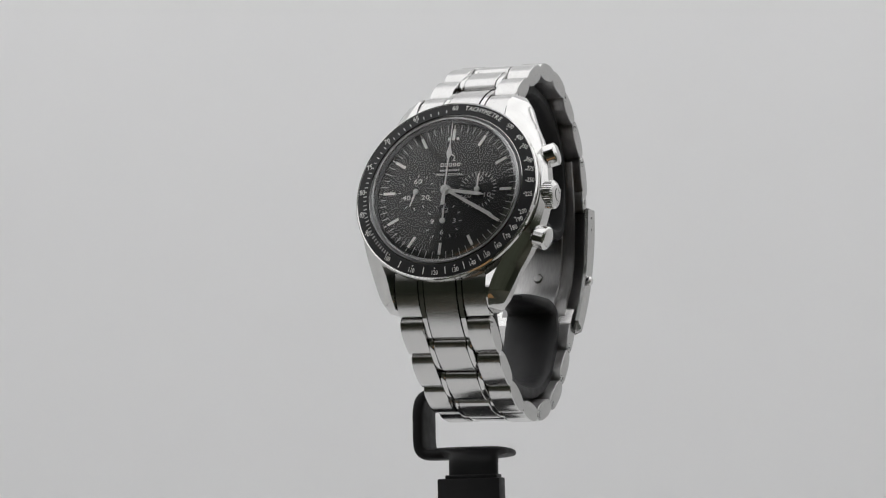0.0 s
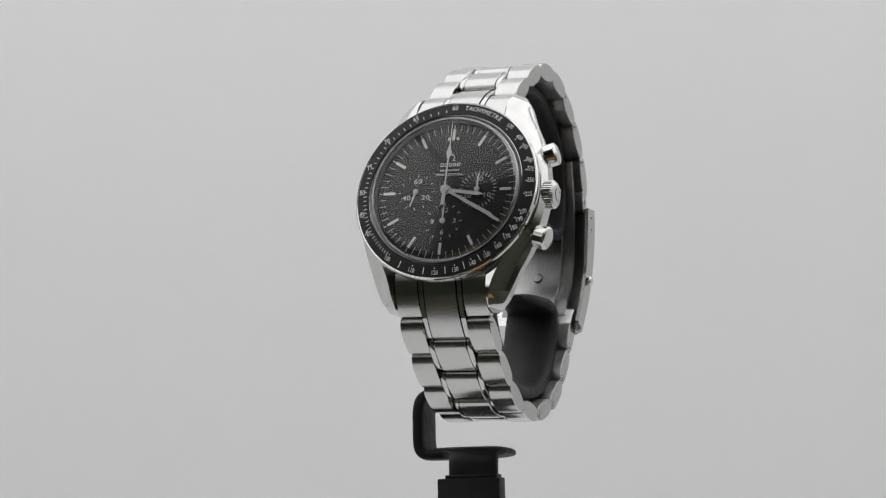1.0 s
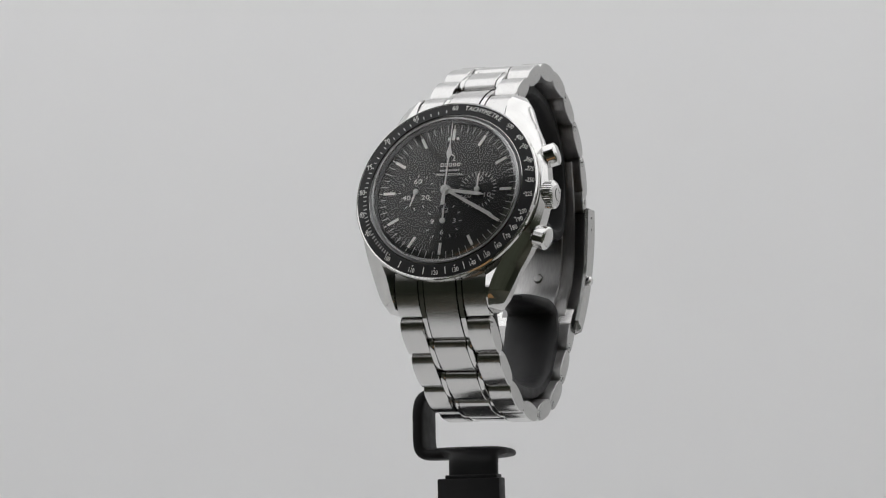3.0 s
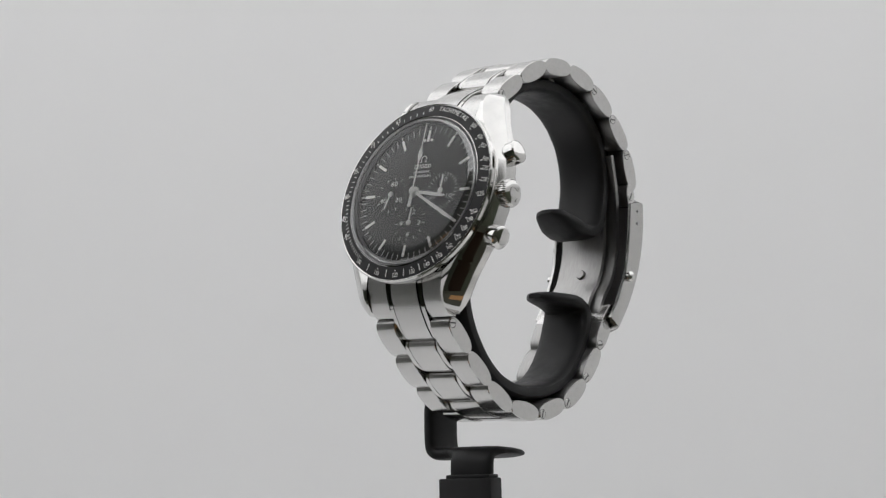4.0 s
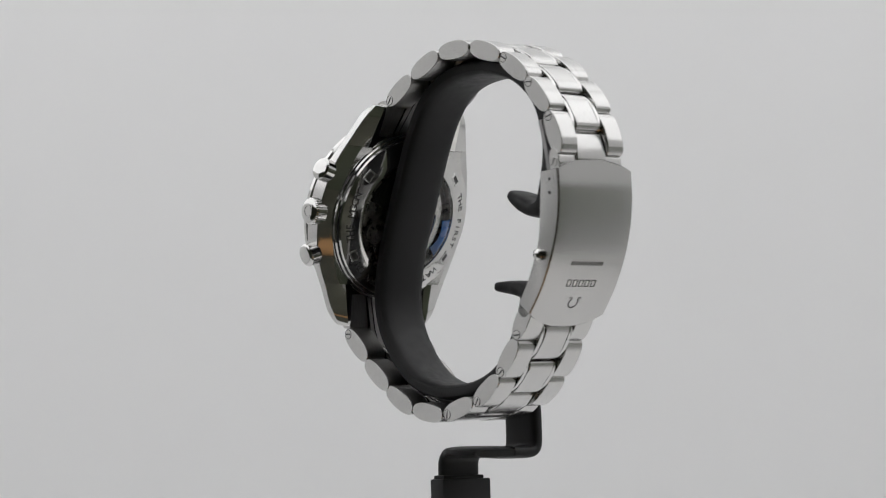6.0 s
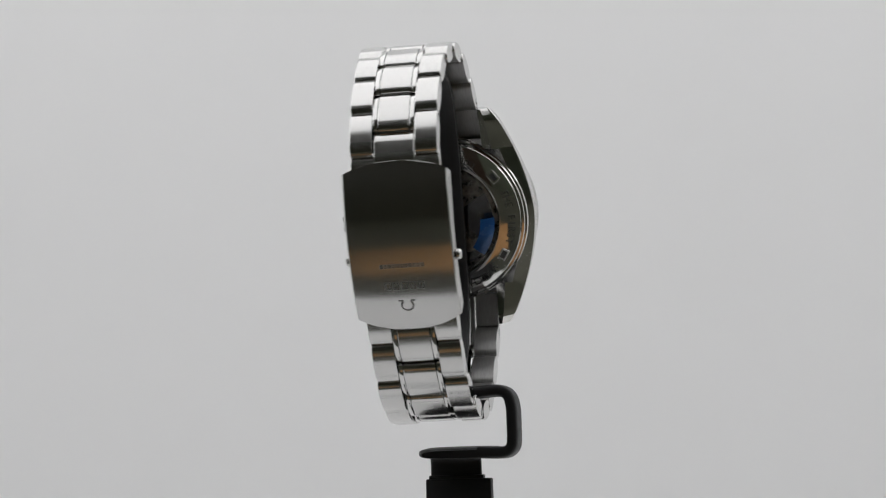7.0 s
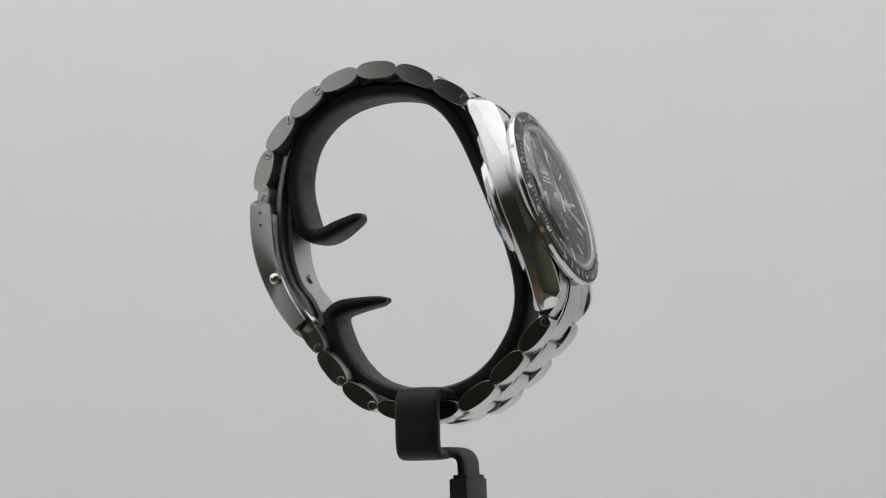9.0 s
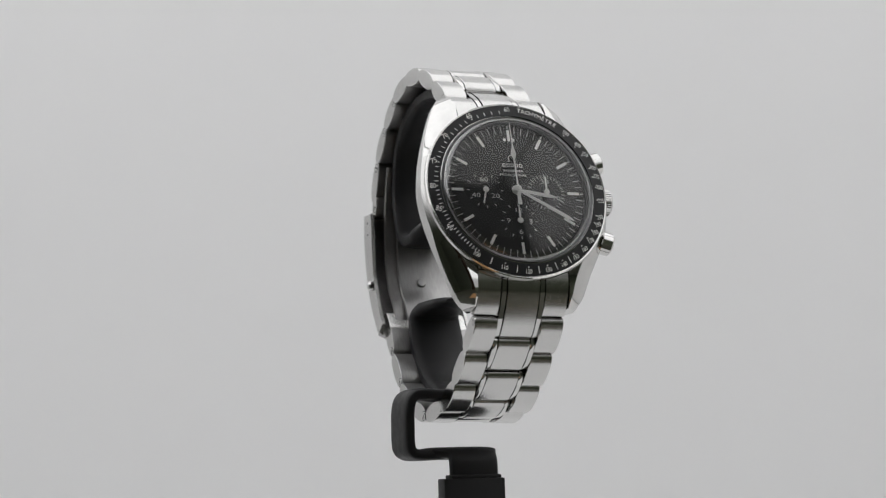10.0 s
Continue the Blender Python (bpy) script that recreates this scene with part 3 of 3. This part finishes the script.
def build_dial():
    dial = part("dial", lathe([(0, 0), (16.0, 0), (16.0, -0.5), (0, -0.5)], 96), DIAL_BLACK, watch, "matt black dial", CASE, smooth=20)
    part("rehaut", lathe([(15.6, 0.05), (16.6, 1.0), (16.6, -0.4), (15.6, -0.4), (15.6, 0.05)], 96), REHAUT_GREY, watch, "black inner ring", CASE)
    for s in range(60):
        deg = 6 * s
        if s % 5:
            bm = slab(0.13, 1.5, 0.03)
            part("minute_mark", bm, GREY_PRINT, dial, "", pose(0, 0, 0, 0, 0, -deg) @ mm_pose(0, 14.2, 0.03), smooth=0)
            continue
        part("hour_index", slab(0.62, 2.6, 0.12, 0.04, seg=1), LUME, dial, "pale luminous hour index", pose(0, 0, 0, 0, 0, -deg) @ mm_pose(0, 12.85, 0.06), smooth=0)
        part("minute_mark", slab(0.16, 0.6, 0.03), WHITE_PRINT, dial, "", pose(0, 0, 0, 0, 0, -deg) @ mm_pose(0, 14.75, 0.03), smooth=0)
    for sx in (-1, 1):
        part("index_dot", lathe([(0, 0.1), (0.32, 0.1), (0.36, 0)], 14), LUME, dial, "", mm_pose(sx * 0.95, 11.9, 0))
    # plain shapes for the maker's mark and name, then the word below
    om = horseshoe(bmesh.new(), 0.8)
    part("maker_mark", om, WHITE_PRINT, dial, "small white applied emblem", mm_pose(0, 7.6, 0.03), smooth=0)
    for w, h, y in ((4.6, 0.8, 6.0), (4.4, 0.42, 4.75)):
        bm = bmesh.new()
        k = 5 if h > 0.6 else 9
        for j in range(k):
            hollow_block(bm, w / k * 0.74, h, 0.03, -w / 2 + w / k * (j + 0.5), 0.16)
        part("name_bar", bm, WHITE_PRINT if h > 0.6 else GREY_PRINT, dial, "", mm_pose(0, y, 0.03), smooth=0)
    part("word", lettering("PROFESSIONAL", 0.8, 0.015, 1.1), WHITE_PRINT, dial, "", mm_pose(0, 3.75, 0.03), smooth=0)
    for x, y, count, marks, hand in ((-6.75, 0.0, 12, ((60, "60"), (120, "20"), (240, "40")), 195), (6.75, 0.0, 30, ((0, "30"), (120, "10"), (240, "20")), 0), (0, -6.75, 12, ((90, "3"), (180, "6"), (270, "9"), (0, "12")), 0)):
        sub = part("subdial", lathe([(0, -0.05), (4.3, -0.05), (4.42, -0.02), (4.42, -0.2), (0, -0.2)], 64), DIAL_BLACK, dial, "recessed black subdial", mm_pose(x, y, 0.06))
        for k in range(count):
            big = count == 12 or k % 5 == 0
            part("sub_mark", slab(0.15, 0.65 if count == 12 else (1.0 if big else 0.75), 0.03), GREY_PRINT, dial, "", mm_pose(x, y, 0.07) @ pose(0, 0, 0, 0, 0, -k * 360 / count) @ mm_pose(0, 3.75, 0), smooth=0)
        for deg, txt in marks:
            deg = 0 if txt == "60" else deg
            a = radians(deg)
            part("sub_numeral", lettering(txt, 1.5, 0.015, 1.3), GREY_PRINT, dial, "", mm_pose(x + 2.45 * math.sin(a), y + 2.45 * math.cos(a), 0.08), smooth=0)
        hm = mm_pose(x, y, 0.55) @ pose(0, 0, 0, 0, 0, -hand)
        bm = flat_shape([(-0.14, -0.3), (0.14, -0.3), (0.2, 1.5), (0.09, 3.4), (-0.09, 3.4), (-0.2, 1.5)], 0.12)
        lathe([(0, 0.25), (0.5, 0.22), (0.62, 0.1), (0.62, -0.1), (0.2, -0.1), (0.2, -0.6), (0, -0.6)], 24, bm)
        part("small_hand", bm, LUME, watch, "small white subdial hand", CASE @ hm)


def build_pointers():
    hour = flat_shape([(-0.3, -0.5), (0.3, -0.5), (0.34, 1.5), (0.4, 7.4), (0, 8.8), (-0.4, 7.4), (-0.34, 1.5)], 0.16)
    lathe([(0, 0.2), (1.0, 0.2), (1.1, 0.08), (1.1, -0.05)], 28, hour)
    part("hour_hand", hour, LUME, watch, "white baton hour hand", CASE @ mm_pose(0, 0, 0.75, 0, 0, -99))
    minute = flat_shape([(-0.3, -0.5), (0.3, -0.5), (0.3, 2.5), (0.42, 12.0), (0, 13.6), (-0.42, 12.0), (-0.3, 2.5)], 0.16)
    lathe([(0, 0.2), (0.9, 0.2), (1.0, 0.08), (1.0, -0.05)], 28, minute)
    part("minute_hand", minute, LUME, watch, "white baton minute hand", CASE @ mm_pose(0, 0, 1.1, 0, 0, -120))
    sec = flat_shape([(-0.45, -3.6), (0.45, -3.6), (0.3, 0), (0.16, 1.0), (0.14, 6.6), (0.62, 8.0), (0.09, 10.0), (0.05, 15.2), (-0.05, 15.2), (-0.09, 10.0), (-0.62, 8.0), (-0.14, 6.6), (-0.16, 1.0), (-0.3, 0)], 0.12)
    lathe([(0, 0.5), (0.35, 0.5), (0.45, 0.3), (0.8, 0.25), (0.85, 0.1), (0.85, -0.05), (0.25, -0.05), (0.25, -1.4), (0, -1.4)], 28, sec)
    part("chronograph_hand", sec, LUME, watch, "thin white chronograph seconds hand at twelve", CASE @ mm_pose(0, 0, 1.45, 0, 0, 0))


def build_crystal():
    prof = [(0, 4.1), (3, 4.04), (6, 3.87), (9, 3.58), (12, 3.18), (14.4, 2.76), (15.3, 2.55), (15.75, 2.3), (16.2, 1.75), (16.5, 1.0), (16.5, 0.5), (15.7, 0.5), (15.4, 1.2), (14.4, 1.8), (12, 2.22), (9, 2.62), (6, 2.9), (3, 3.07), (0, 3.12)]
    ob = part("crystal", lathe(prof, 120), HESALITE, watch, "clear domed crystal", CASE, smooth=35)
    ob.visible_shadow = False
    line_inside(ob, 120, 10, 6)
    # two added rings stand in for the reflection inside the crystal's edge
    part("edge_sheen_ring", lathe([(15.25, 0.45), (15.35, 0.8), (15.9, 1.28), (16.55, 1.5), (16.55, 0.4), (15.25, 0.45)], 120), RING_GREY, watch, "grey ring added for the sheen in the crystal's edge", CASE)
    part("edge_glint_ring", lathe([(15.62, 1.1), (15.72, 1.22), (15.9, 1.36), (15.98, 1.3), (15.9, 1.1), (15.62, 1.1)], 120), STEEL_MIRROR, watch, "thin ring added for the glint round the crystal", CASE)


def build_crown():
    out = pose(0, 0, 0, 0, 90, 0)      # z of the lathe along the case's x
    k = 36
    prof = [(0, 3.92), (1.2, 3.88), (2.0, 3.76), (2.55, 3.5), (2.85, 3.1), (2.95, 0.9), (2.6, 0.5), (1.6, 0.3), (1.6, -1.5)]
    crown = part("crown", lathe(prof, k * 4, None, lambda i, r: 1.0 if r < 2.7 else 1.0 + (0.022 if i % 4 < 2 else -0.022)), STEEL_POLISHED, watch, "fluted polished steel crown", CASE @ mm_pose(18.9, 0, -3.9) @ out, smooth=25)
    part("crown_emblem", horseshoe(bmesh.new(), 1.35), STEEL_SATIN, crown, "raised emblem on the crown", mm_pose(0, 0, 3.93, 0, 0, 90))
    for y, a in ((8.1, 30), (-8.3, -30)):
        prof = [(0, 4.84), (1.2, 4.81), (1.9, 4.72), (2.25, 4.52), (2.42, 4.3), (2.45, 2.2), (2.25, 1.95), (1.5, 1.85), (1.5, 0.9), (2.0, 0.8), (2.0, -1.6)]
        part("pusher", lathe(prof, 40), STEEL_POLISHED, watch, "polished cylindrical chronograph pusher", CASE @ mm_pose(17.2, y, -4.2, 0, 0, a * 0.55) @ out, smooth=25)


def build_back():
    prof = [(0, -7.6), (12.2, -7.6), (12.3, -9.5), (12.6, -9.9), (13.6, -9.85), (16.7, -8.7), (17.1, -8.55), (17.3, -8.1), (17.8, -8.0), (18.0, -7.6), (18.4, -7.5), (18.6, -7.1), (18.6, -6.2), (0, -6.0)]
    back = part("caseback", lathe(prof, 120), STEEL_POLISHED, watch, "polished steel caseback with engraved ring", CASE, smooth=25)
    mv = lathe([(0, -7.75), (12.1, -7.75), (12.1, -7.62), (0, -7.62)], 60)
    part("movement_plate", mv, MOVEMENT, back, "dark metal movement plate")
    for a0, a1, r0, r1, z in ((20, 110, 2.5, 10.4, -7.95), (150, 250, 3.2, 11.0, -7.95), (262, 340, 1.0, 9.6, -7.98)):
        pts = [(r1 * math.cos(radians(a)), r1 * math.sin(radians(a))) for a in range(a0, a1 + 1, 6)]
        pts += [(r0 * math.cos(radians(a)), r0 * math.sin(radians(a))) for a in range(a1, a0 - 1, -6)]
        part("movement_bridge", flat_shape(pts, 0.2, z), STEEL_SATIN, back, "grey metal movement bridge", smooth=0)
    rnd = random.Random(4)
    for i in range(9):
        a, r = rnd.uniform(0, 6.28), rnd.uniform(2.0, 9.2)
        rr = rnd.uniform(0.9, 2.4)
        teeth = 36
        part("movement_wheel", lathe([(0, -8.0), (rr * 0.85, -8.0), (rr, -7.92), (rr, -7.75)], teeth, None, lambda k, q: 1.0 if q < rr * 0.95 else 1 + 0.05 * (k % 2)), MOVEMENT, back, "small metal gear wheel", mm_pose(r * math.cos(a), r * math.sin(a), -0.06 * i))
    g = part("back_glass", lathe([(0, -10.6), (4, -10.6), (8.5, -10.55), (11.0, -10.35), (12.1, -9.85), (12.2, -9.2), (0, -9.2)], 72), HESALITE, back, "clear caseback glass", smooth=30)
    g.visible_shadow = False
    line_inside(g, 72, 5, 4)
    # curved blue sheet on the glass, its inner edge standing off
    secs = []
    for k in range(9):
        a = radians(178 + 5.5 * k)
        edge = math.sin(math.pi * (k + 1) / 10)
        arc = [(11.6, -10.25), (10.8, -10.5 - 0.5 * edge), (9.8, -10.65 - 0.8 * edge), (8.6, -10.75 - 0.9 * edge)]
        ring = [(q, z - 0.05) for q, z in arc] + [(q, z + 0.05) for q, z in arc[::-1]]
        secs.append([(q * math.cos(a), q * math.sin(a), z) for q, z in ring])
    part("protective_film", loft(secs), BLUE_SHEET, back, "curved blue sheet on the caseback glass")
    # engraved words round the ring and the opening slots, their shaded hollows drawn as dark blocks
    def on_back(bm, deg, r, name, mat):
        tilt = math.degrees(math.atan2(1.15, 3.1))
        z = -9.85 + (r - 13.6) * 1.15 / 3.1 - 0.03
        m = pose(0, 0, 0, 0, 0, deg) @ mm_pose(0, r, z) @ pose(0, 0, 0, 0, 180, 0) @ pose(0, 0, 0, -tilt, 0, 0)
        return part(name, bm, mat, back, "", m, smooth=0)
    for word, mid in (("THE FIRST", 90), ("WATCH", 149), ("WORN ON", -149), ("THE MOON", -90)):
        n = len(word)
        for i, ch in enumerate(word):
            if ch != " ":
                on_back(lettering(ch, 2.4, 0.02, 0.95), mid + (i - (n - 1) / 2) * 5.2, 15.1, "engraved_letter", ENGRAVING_AND_HOLE_SHADE)
    for j in range(5):
        on_back(hollow_block(bmesh.new(), 1.0, 1.2, 0.04, 0, 0.2), 12 + j * 5.2, 14.3, "name_block", ENGRAVING_AND_HOLE_SHADE)
    on_back(horseshoe(bmesh.new(), 0.8), 21, 15.6, "emblem", ENGRAVING_AND_HOLE_SHADE)
    for deg in (-8, 53, 123, 180, 237, 307):
        on_back(slab(2.6, 1.9, 0.16, 0.06, seg=1), deg, 15.1, "slot_frame", STEEL_BRUSHED)
        on_back(slab(1.7, 1.1, 0.24, 0.03, seg=1), deg, 15.1, "opening_slot_shade", ENGRAVING_AND_HOLE_SHADE)


build_case()
build_dial()
build_pointers()
build_crystal()
build_crown()
build_back()


# ---------------------------------------------------------------- turning of the stand
def motions():
    turn = [(0.0, 0.0), (2.7, 0.0), (3.1, 0.0), (3.3, 0.4), (3.6, 4.5), (3.8, 10.0), (4.0, 18.3), (4.5, 41.6), (5.0, 66.0), (5.5, 91.3), (6.1, 121.8), (6.8, 157.9),
            (7.0, 168.0), (7.5, 192.9), (8.0, 218.1), (8.5, 243.6), (9.0, 268.6), (9.5, 293.6), (10.0, 317.8)]
    rows = [(t, TURN @ pose(0, 0, 0, 0, 0, -19.7 - a)) for t, a in turn]
    walk(stand, rows)
    walk(watch, [(t, m @ SEAT) for t, m in rows])


motions()
